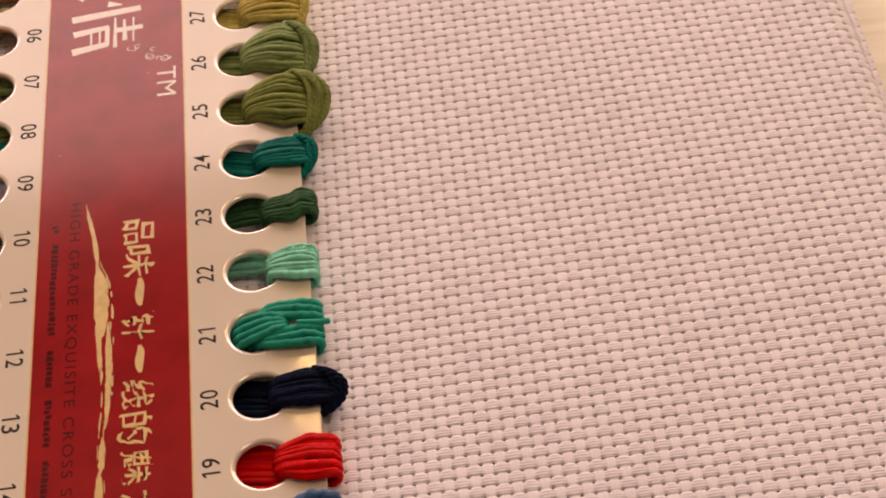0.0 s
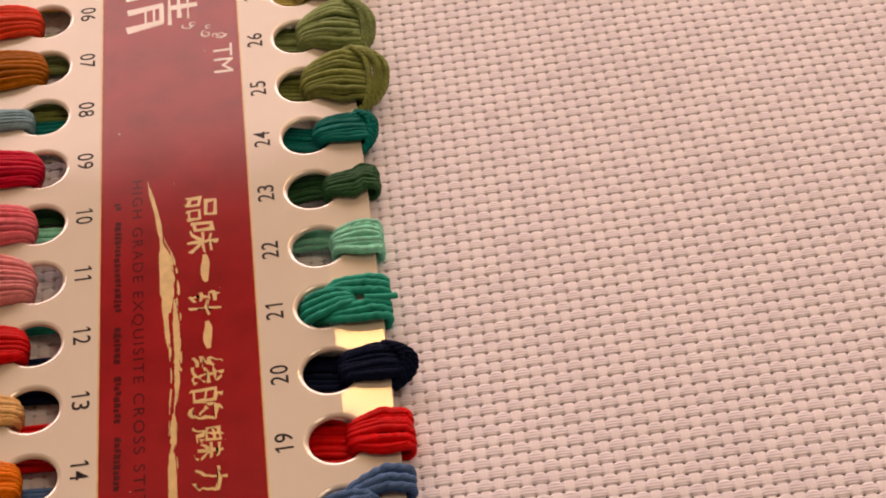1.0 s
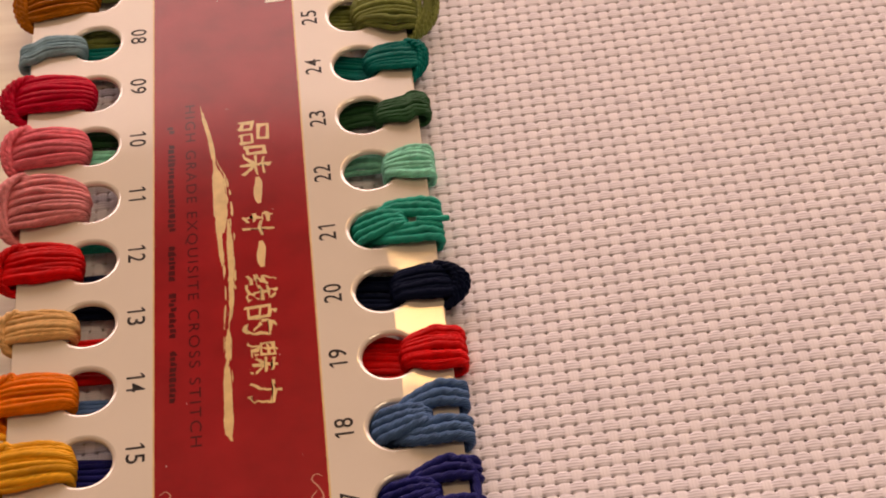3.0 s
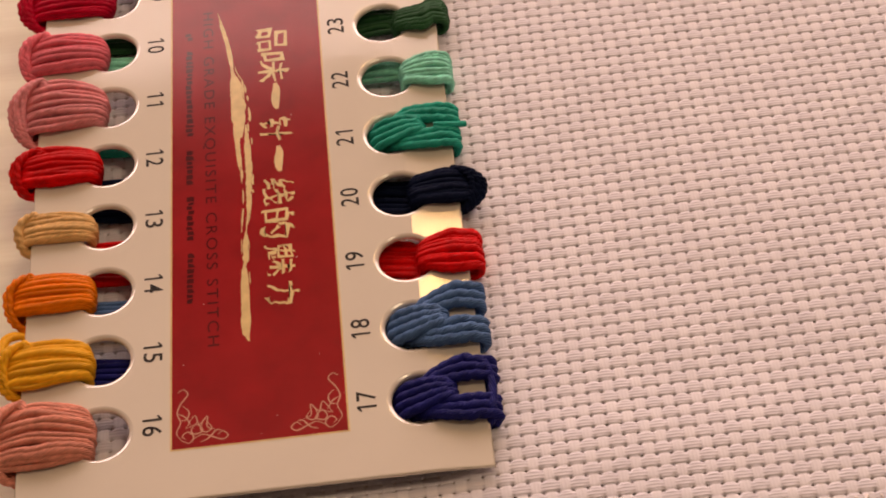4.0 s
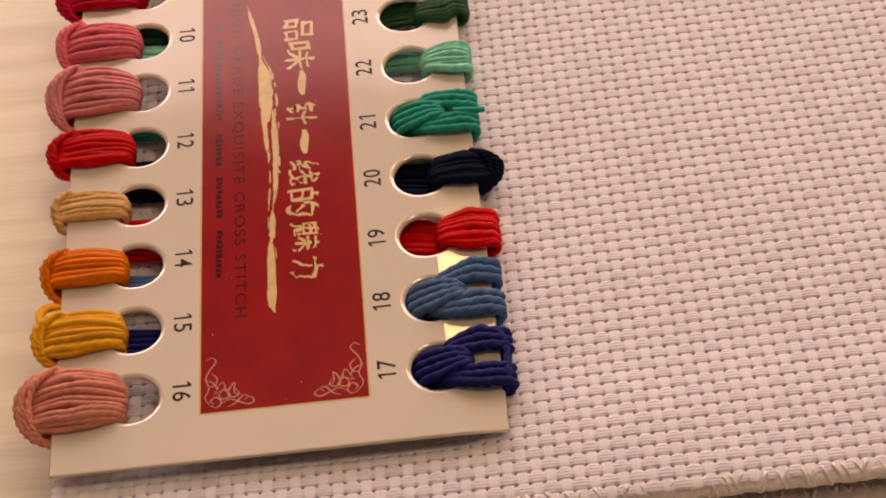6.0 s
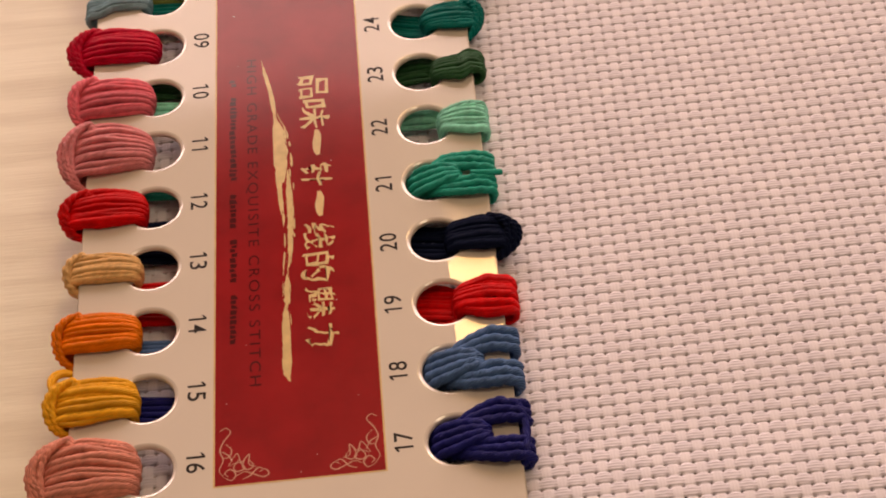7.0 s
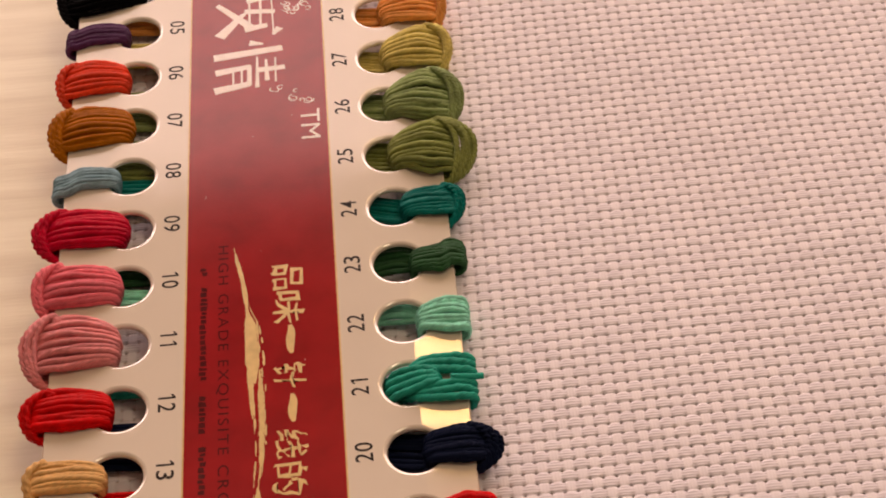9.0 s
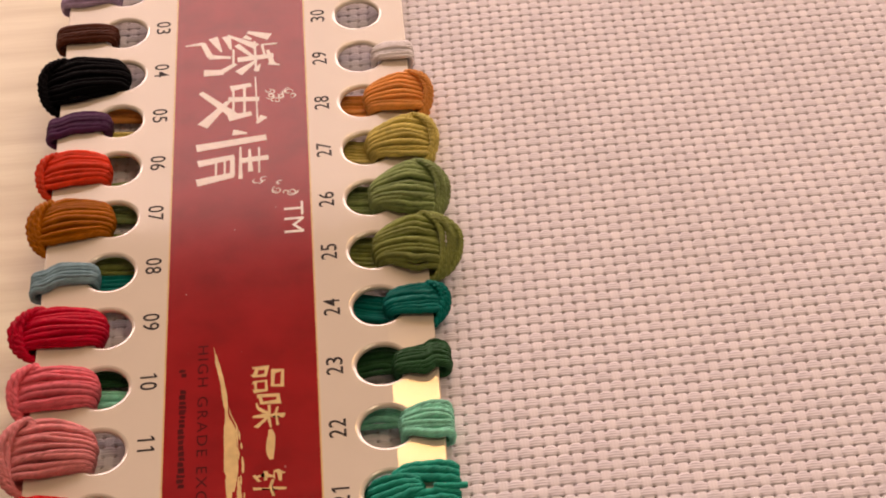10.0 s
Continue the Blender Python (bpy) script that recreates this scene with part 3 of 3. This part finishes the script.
def ornament(flip, base_u, base_v, mat, name, scale=1.0):
    """A leafy corner flourish: curls that spread from the corner."""
    lines = [[(0.5, 12.0), (1.6, 12.6), (2.4, 11.5), (1.2, 9.6), (0.5, 7.5), (1.1, 5.4), (0.4, 3.2), (1.2, 1.6)],
             [(1.5, 9.0), (2.6, 7.6), (2.2, 6.0), (1.0, 5.8)], [(1.2, 1.5), (2.6, 0.8), (3.4, 2.0), (2.4, 3.2), (1.4, 2.4), (2.0, 1.6)],
             [(2.0, 4.0), (3.6, 6.6), (4.4, 4.6), (5.8, 6.2), (5.8, 4.0), (7.2, 3.2)], [(2.2, 4.0), (4.0, 4.6), (5.0, 3.2), (3.6, 2.6), (3.0, 3.6), (4.2, 5.4)],
             [(3.4, 1.6), (5.0, 2.4), (6.8, 1.6), (8.4, 0.9), (9.4, 1.6), (8.6, 2.6), (7.6, 2.0)], [(4.6, 0.8), (6.0, 1.4), (7.4, 3.0), (8.6, 2.6)],
             [(5.0, 5.0), (4.6, 3.6), (5.6, 2.8), (6.6, 3.6), (5.8, 5.0)], [(0.6, 7.4), (2.0, 6.4), (2.8, 4.8)]]
    vs, fs = [], []
    for n, pts in enumerate(lines):
        v, f = ribbon([(base_u + flip * x * scale, base_v + y * scale) for x, y in pts], 0.24, 0.003 * n)
        fs += [tuple(i + len(vs) for i in q) for q in f]
        vs += [tuple(p * MM) for p in v]
    me = bpy.data.meshes.new(name)
    me.from_pydata(vs, [], fs)
    on_card(me, name, mat, "fine gold corner flourish", 0.075)


for u, top, low in DASHES:
    line, rim = ribbon([(u + 0.1, top), (u + 0.3, top - 1.6), (u + 0.1, (top + low) / 2), (u + 0.05, low + 1.4), (u + 0.25, low)], 1.6, 0.0)
    me = bpy.data.meshes.new("slogan_sign")
    me.from_pydata([tuple(p * MM) for p in line], [], rim)
    on_card(me, "slogan_sign", GOLD, "", 0.075)
ornament(1, -50.6, 9.9, FAINT, "corner_flourish", 0.92)
ornament(-1, -23.1, 9.9, FAINT, "corner_flourish", 0.92)


def curls(name, centre, rings, mat, reach):
    rnd = random.Random(len(name) + int(centre[1]))
    vs, fs = [], []
    for n in range(rings):
        cu, cv = centre[0] + rnd.uniform(-1, 1) * reach[0], centre[1] + rnd.uniform(-1, 1) * reach[1]
        r, a0 = rnd.uniform(0.5, 1.1), rnd.uniform(0, 6.3)
        v, f = ribbon([(cu + r * (1 - i * 0.08) * math.cos(a0 + i * 0.8), cv + r * (1 - i * 0.08) * math.sin(a0 + i * 0.8)) for i in range(rnd.choice((5, 7, 8)))], 0.28, 0.002 * n)
        fs += [tuple(i + len(vs) for i in q) for q in f]
        vs += [tuple(p * MM) for p in v]
    me = bpy.data.meshes.new(name)
    me.from_pydata(vs, [], fs)
    on_card(me, name, mat, "cream line flourish", 0.075)


curls("flourish", (-29.8, 186.0), 9, CREAM, (1.6, 2.2))
curls("flourish", (-26.6, 185.5), 4, CREAM, (1.6, 1.6))
curls("flourish", (-27.0, 156.5), 6, CREAM, (3.0, 2.0))
curls("flourish", (-33.0, 158.6), 3, CREAM, (1.0, 1.6))


def build_dust():
    """Tiny pale flecks of lint on the red panel."""
    rnd = random.Random(21)
    vs, fs = [], []
    for _ in range(18):
        u = rnd.uniform(-50.0, -23.5)
        v = abs(rnd.gauss(0, 55.0)) + 10.5
        if v > 215:
            continue
        r, a = rnd.uniform(0.03, 0.09), rnd.uniform(0, 6.3)
        fs.append(tuple(range(len(vs), len(vs) + 4)))
        vs += [((u + r * math.cos(a + i * 1.57) * (1.8 if i % 2 else 1)) * MM, (v + r * math.sin(a + i * 1.57) * (1.8 if i % 2 else 1)) * MM, len(fs) * 0.0002 * MM) for i in range(4)]
    me = bpy.data.meshes.new("lint_flecks")
    me.from_pydata(vs, [], fs)
    tagged(on_card(me, "lint_flecks", CREAM, "tiny pale lint flecks", 0.1), kind="stuff")


build_dust()

# ---- the floss skeins, each tied through a hole and round the card's edge ----


def skein(side, k, name_words, colour, n=9, wide=8.5, hole_wide=6.0, bulge=1.3, over=2.2, dv=0.0, dv_edge=0.0, band=0, band_reach=2.5,
          band_low=2.0, radius=0.56, vee=False, tail=True, tails=9, tail_shift=7.4, tail_dv=0.0, into=2.4, closed=False, gap=0.6, loose_end=False, crown=False, seed=0):
    """side: -1 the card's left edge, 1 its right edge. dv: shift along the edge. band: threads of the loop that crosses the others."""
    rnd = random.Random(100 + k * 7 + side + seed)
    mat = floss_material("floss_" + name_words.split()[0] + "_" + name_words.split()[1], colour)
    vk = FIRST + k * PITCH
    edge = 0.0 if side > 0 else -WIDE
    eh = -(HOLE_RIGHT + HOLE_R) if side > 0 else HOLE_LEFT + WIDE - HOLE_R
    top = tagged(new("floss_skein"), name_words, "thread skein", "skeins on the floss card")
    base = Vector((edge * MM, vk * MM, -3.6 * MM))
    top.location = base

    def put(name, pts, r, label="", **more):
        """pts: inwards from the edge, along the edge from the hole's row, height."""
        real = [(-side * e, v, (z if z > -1 else -1 + (z + 1) * 1.9) + 3.6) for e, v, z in pts]
        return thread(name, real, r, mat, top, label, phase=rnd.uniform(0, 6), **more)

    if vee:
        # a looped tongue lies in the hole; two arms come out from under it and fan out over the edge, with the card bare between them
        fat = (vee - gap / 2) / 3 / 2
        for arm in (1, -1):
            for i in range(3):
                place = arm * (gap / 2 + fat * (2 * i + 1)) + dv
                lift = 0.55 + 0.45 * math.sin((i + 0.5) / 3 * math.pi)
                wob = [rnd.uniform(-0.15, 0.15) for _ in range(3)]
                put("strand", [(eh + 7.5 - 0.5 * i, arm * (0.6 + 0.3 * i), -2.2), (eh + 5.0, arm * (1.3 + 0.75 * i), -0.9), (eh + 2.2, arm * (2.1 + 1.15 * i) + wob[0], 0.45 + lift * 0.4),
                               (eh * 0.6, place * 1.03 + wob[1], lift + 0.35), (1.4, place + wob[2], lift + 0.25), (-over * 0.7, place * 0.99, 0.35),
                               (-over, place * 0.98, -0.7), (-0.2, place * 0.95, -1.8), (4, place * 0.8, -2.2)], fat * rnd.uniform(0.94, 1.08), rope=0.1, pitch=2.0)
        for i in range(1 if closed else 0):
            reach = vee * 0.8
            out = -0.5
            put("edge_strand", [(out + 1.4, reach + dv, -0.5), (out + 0.2, reach * 0.9 + dv, 0.8), (out - 0.5, reach * 0.4 + dv, 0.6), (out - 0.6, -reach * 0.3 + dv, 0.6),
                                (out - 0.2, -reach * 0.85 + dv, 0.8 - 0.4 * i), (out + 0.2, -reach - 0.9 + dv, -0.6 - 0.3 * i), (out + 1.5, -reach - 0.4 + dv, -1.8)], fat * 0.85, rope=0.1, pitch=2.0)
        if loose_end:
            put("loose_end", [(3.0, -0.6, 1.5), (1.0, -0.8, 1.5), (-1.0, -0.7, 1.1), (-2.9, -0.4, 0.75)], radius * 1.05, "cut thread end standing out", steps=20)
        for i in range(4):
            f = i - 1.5
            put("loop_strand", [(eh + 9.4, f * 1.5, -2.2), (eh + 8.6 - abs(f) * 0.5, f * 1.65, -0.9), (eh + 6.2, f * 1.7 - 0.2, 0.5), (eh + 3.2, f * 1.45, 1.45 - 0.12 * abs(f)),
                                (eh + 1.0, f * 1.0 + 0.1, 1.5), (eh - 0.2, f * 0.6, 0.9), (eh - 0.5, f * 0.4, -0.1)], fat * rnd.uniform(0.92, 1.02), steps=44, rope=0.1, pitch=2.0)
    else:
        for layer in (0, 1):
            m = round((n + 2) * 0.95) - 2 * layer
            for i in range(m):
                f = (i + 0.5) / m - 0.5 + rnd.uniform(-0.02, 0.02)
                shrink = 1 - 0.25 * layer
                a = f * math.pi * 0.94
                dome = math.cos(a)
                across = math.sin(a) / 2 * shrink
                z_top = 0.42 + (bulge * dome) * (1 - 0.45 * layer) + rnd.uniform(-0.16, 0.18)
                v_hole, v_mid, v_edge = hole_wide * across + dv * 0.6, (wide * 1.04) * across + dv, wide * across + dv + dv_edge
                drift = rnd.uniform(-0.6, 0.6) * min(1.0, wide / 9)
                w = [drift * q + rnd.uniform(-0.16, 0.16) for q in (0.4, 1.0, 1.0, 0.6)]
                put("strand", [(eh + into * 0.5 + 0.9, v_hole * 0.75 + 0.4, -2.6), (eh + into * (0.5 + 0.38 * dome) + 0.5, v_hole * 0.88 + 0.2, -1.0), (eh + into * (0.3 + 0.42 * dome), v_hole, 0.15 + 0.5 * (z_top - 0.4)),
                               (eh * 0.74 + 0.12 * into, v_hole * 0.35 + v_mid * 0.65 + w[0], z_top * 0.95), (eh * 0.4, v_mid + w[1], z_top), (0.7, v_edge + w[2], z_top * 0.86),
                               (-over * 0.62, v_edge * 0.97 + w[3], z_top * 0.45), (-over, v_edge * 0.93 - 0.2, -0.75), (-over * 0.5, v_edge * 0.9 - 0.3, -1.75), (3.0, v_edge * 0.8, -2.0), (6.0, v_edge * 0.7, -2.0)],
                    radius * 1.06 * rnd.choice((0.85, 1.0, 1.12, 1.3)), rope=0.06, pitch=1.9)
        band = max(2, round((band_reach - 0.6) / 0.56) + 1) if band else 0
        for i in range(band):
            g = i / max(1, band - 1) + rnd.uniform(-0.04, 0.04)
            half = wide / 2 + 0.3 - 0.3 * g
            reach = over + 0.3 + (band_reach - 0.6) * g
            zt = bulge * 0.95 + 0.7
            swap = i % 2 if band > 3 else 0
            h = (1 - g) * 0.8 + 0.1 if swap else g
            up = 0.35 * swap
            reach2 = over + 0.3 + (band_reach - 0.6) * h
            put("loop_strand", [(1.6 - 0.2 * g, half * 0.72 + dv + dv_edge, zt * 0.55), (0.4 - 0.9 * g, half * 0.98 + dv + dv_edge - 0.2 * g, zt * 0.6), (-reach * 0.55, half * 0.55 + dv + dv_edge, zt * 0.88 + up * 0.5),
                                (-(reach + reach2) / 2 * 0.93, dv + dv_edge, zt * 0.75 - 0.3 * g + up), (-reach2 * 0.85, -half * 0.6 + dv + dv_edge - band_low * 0.3, zt * 0.35 - 0.4 * h + up * 0.5),
                                (-reach2 * 0.45, -half - band_low * 0.55 + dv + dv_edge, -0.3), (0.4, -half - band_low * 0.75 + dv + dv_edge + 0.5 * h, -1.3), (2.6, -half * 0.8 + dv + dv_edge, -1.9)],
                radius * rnd.uniform(0.95, 1.2), label="loop thread crossing the others" if i == 0 else "", pitch=1.3, rope=0.22)
    if crown:
        for i in range(2):
            h = wide / 2 + 0.5 * i
            put("stray_loop", [(1.2, h + 2.4, -1.6), (-0.4 - 0.4 * i, h + 3.2, -0.6), (-2.2 - 0.5 * i, h + 2.4, 0.4), (-3.2 - 0.4 * i, h + 0.4, 0.9), (-3.0, h - 2.0, 1.1), (-2.4, h - 4.0, 1.0)], radius, "stray loop over the card edge" if i == 0 else "", steps=40)
    if tail and side > 0:
        # the threads go on behind the card towards the other row of holes
        for i in range(tails):
            f = i - (tails - 1) / 2
            go = tail_shift + 1.6
            put("tail_strand", [(eh + 0.8, f * 0.72 + dv * 0.5 + 0.6 + tail_dv * 0.5, -1.3), (eh + 2.8, f * 0.9 + dv * 0.5 + 1.0 + tail_dv, -2.0), (eh + 6.0, f * 1.0 + 0.12 * go + 0.6 + tail_dv + rnd.uniform(-0.35, 0.35), -2.2 + rnd.uniform(-0.3, 0.2)),
                                (eh + 16.0, f * 1.0 + 0.4 * go, -2.3), (eh + 34.0, f * 1.1 + 0.75 * go + rnd.uniform(-0.3, 0.3), -2.4), (eh + 50.0, f * 1.15 + 0.97 * go + rnd.uniform(-0.4, 0.4), -2.4 + rnd.uniform(-0.2, 0.2)),
                                (eh + 62.0, f * 1.1 + 1.05 * go, -2.3)], radius * 1.1 * rnd.uniform(0.85, 1.2), steps=30, sides=8)
    return top


SKEINS = [
    # left-hand edge, from the bottom up
    dict(side=-1, k=0, name_words="dusty rose floss skein, thick, wound round the card edge", colour=(0.637, 0.265, 0.196), n=12, wide=11.6, hole_wide=10.0, bulge=2.4, over=3.6, dv=0.6, band=6, band_reach=3.4, band_low=2.0, into=3.6),
    dict(side=-1, k=1, name_words="golden yellow floss skein tied round the card edge", colour=(0.862, 0.449, 0.047), n=9, wide=8.4, hole_wide=7.2, bulge=1.6, over=2.6, band=5, band_reach=2.4, band_low=1.6, into=2.9, crown=True),
    dict(side=-1, k=2, name_words="bright orange floss skein tied round the card edge", colour=(0.86, 0.215, 0.006), n=9, wide=7.8, hole_wide=6.7, bulge=1.6, over=2.4, band=3, band_reach=1.4, band_low=2.6, into=2.8),
    dict(side=-1, k=3, name_words="tan beige floss skein tied round the card edge", colour=(0.684, 0.437, 0.183), n=7, wide=6.2, hole_wide=5.3, bulge=1.2, over=1.6, dv=0.2, band=2, band_reach=1.2, band_low=1.0, into=2.5),
    dict(side=-1, k=4, name_words="scarlet red floss skein tied round the card edge", colour=(0.54, 0.004, 0.005), n=8, wide=8.0, hole_wide=6.9, bulge=1.6, over=2.8, dv=0.2, band=4, band_reach=1.8, band_low=1.6, into=3.1),
    dict(side=-1, k=5, name_words="rose pink floss skein, thick, wound round the card edge", colour=(0.714, 0.267, 0.281), n=11, wide=12.6, hole_wide=9.4, bulge=2.4, over=2.6, dv=0.9, band=6, band_reach=3.0, band_low=3, into=4.2),
    dict(side=-1, k=6, name_words="warm pink floss skein, thick, wound round the card edge", colour=(0.764, 0.181, 0.224), n=10, wide=10, hole_wide=8.4, bulge=2.1, over=2.6, dv=0.2, band=5, band_reach=2.4, band_low=1.6, into=3.8),
    dict(side=-1, k=7, name_words="deep crimson floss skein tied round the card edge", colour=(0.48, 0.008, 0.034), n=10, wide=9.6, hole_wide=8.3, bulge=1.8, over=2.8, dv=0.2, band=5, band_reach=2.6, band_low=1.4, into=4.8),
    dict(side=-1, k=8, name_words="grey blue floss skein, thin, tied round the card edge", colour=(0.221, 0.357, 0.425), n=6, wide=5.4, hole_wide=4.6, bulge=0.9, over=2.0, dv=-0.4, dv_edge=-1.4, radius=0.5, into=2.2),
    dict(side=-1, k=9, name_words="chestnut brown floss skein, thick, wound round the card edge", colour=(0.355, 0.122, 0.012), n=10, wide=10.4, hole_wide=8.9, bulge=2.0, over=1.5, dv=-0.2, dv_edge=-0.6, band=5, band_reach=2.6, band_low=2.0, into=4.8),
    dict(side=-1, k=10, name_words="vermilion red floss skein tied round the card edge", colour=(0.733, 0.078, 0.042), n=9, wide=9.0, hole_wide=7.7, bulge=1.7, over=2, dv=0.2, dv_edge=-0.6, band=3, band_reach=1.4, band_low=2.4, into=3.2),
    dict(side=-1, k=11, name_words="dark purple floss skein, thin, tied round the card edge", colour=(0.066, 0.022, 0.075), n=6, wide=5.4, hole_wide=4.6, bulge=1.0, over=1.8, dv=0.0, dv_edge=-1.0, into=2.5),
    dict(side=-1, k=12, name_words="jet black floss skein, thick, wound round the card edge", colour=(0.002, 0.002, 0.003), n=12, wide=12.6, hole_wide=10.8, bulge=2.4, over=3.2, dv=-1.0, dv_edge=-0.6, band=4, band_reach=2.4, band_low=2.6, into=6.4),
    dict(side=-1, k=13, name_words="dark brown floss skein, thin, tied round the card edge", colour=(0.085, 0.024, 0.012), n=6, wide=6.0, hole_wide=5.2, bulge=1.0, over=1.8, into=2.6),
    dict(side=-1, k=14, name_words="dusty mauve floss skein tied round the card edge", colour=(0.391, 0.306, 0.468), n=7, wide=7.4, hole_wide=6.4, bulge=1.2, over=1.6, into=2.6),
    # right-hand edge, from the bottom up
    dict(side=1, k=0, name_words="indigo navy floss skein looped over the card edge", colour=(0.013, 0.015, 0.131), over=1.6, vee=6.4, gap=2.7, dv=0.3, tail_shift=13.5, tails=5, closed=True),
    dict(side=1, k=1, name_words="steel blue floss skein looped over the card edge", colour=(0.068, 0.130, 0.270), over=1.2, vee=6.4, gap=1.9, dv=0.8, tail_shift=11, tails=5),
    dict(side=1, k=2, name_words="bright red floss skein tied round the card edge", colour=(0.60, 0.004, 0.005), n=8, wide=8, hole_wide=6, bulge=1.2, over=2.2, dv=-0.2, into=2.6),
    dict(side=1, k=3, name_words="blackish navy floss skein tied round the card edge", colour=(0.005, 0.009, 0.029), n=8, wide=6.8, hole_wide=6, bulge=1, over=2.4, dv=-0.1, band=5, band_reach=2.6, band_low=1.6, into=2.8),
    dict(side=1, k=4, name_words="teal green floss skein looped over the card edge", colour=(0.030, 0.330, 0.250), over=1.1, vee=5.4, gap=1.5, dv=-0.1, tail_shift=6.5, tails=5, loose_end=True),
    dict(side=1, k=5, name_words="pale mint floss skein tied round the card edge", colour=(0.238, 0.629, 0.476), n=7, wide=7.4, hole_wide=5.2, bulge=0.9, over=1.2, dv=0.1, tail_shift=12.5, tails=5, tail_dv=3, into=1.8),
    dict(side=1, k=6, name_words="forest green floss skein, thin, tied round the card edge", colour=(0.022, 0.082, 0.031), n=6, wide=5.6, hole_wide=5.2, bulge=0.9, over=2.0, dv=-0.3, dv_edge=1.2, tail_shift=5, tails=7, tail_dv=2.2, into=2.2),
    dict(side=1, k=7, name_words="dark teal floss skein tied round the card edge", colour=(0.005, 0.157, 0.140), n=7, wide=6.4, hole_wide=5.6, bulge=1, over=1.8, dv=0.2, band=5, band_reach=2.4, band_low=2.6, tail_shift=11.5, tails=7, into=3.2),
    dict(side=1, k=8, name_words="moss green floss skein, thick, wound round the card edge", colour=(0.215, 0.259, 0.076), n=12, wide=13.2, hole_wide=9, bulge=2.9, over=3.2, dv=0.2, band=8, band_reach=4.2, band_low=3.0, tail_shift=6.5, tails=10, into=4.8),
    dict(side=1, k=9, name_words="sage green floss skein, thick, wound round the card edge", colour=(0.235, 0.315, 0.126), n=12, wide=13.8, hole_wide=8.6, bulge=2.9, over=3.4, dv=0.4, band=5, band_reach=2.6, band_low=1.4, tail_shift=6.5, tails=10, into=4.8),
    dict(side=1, k=10, name_words="olive yellow floss skein tied round the card edge", colour=(0.552, 0.482, 0.148), n=10, wide=11.6, hole_wide=8.2, bulge=2.4, over=3.2, dv=1.2, band=4, band_reach=2.2, band_low=1.2, tail_shift=9.5, tails=7, into=4.6),
    dict(side=1, k=11, name_words="apricot orange floss skein tied round the card edge", colour=(0.900, 0.410, 0.125), n=10, wide=11.2, hole_wide=8.2, bulge=2.2, over=3, dv=0.6, band=5, band_reach=2.4, band_low=1.2, tail_shift=6, tails=7, into=4.4),
    dict(side=1, k=12, name_words="off white floss skein, thin, tied round the card edge", colour=(0.933, 0.916, 0.950), n=5, wide=5, hole_wide=4.6, bulge=0.7, over=0.9, dv=0.4, tail=False, radius=0.5, into=1.6),
]
for spec in SKEINS:
    skein(**spec)
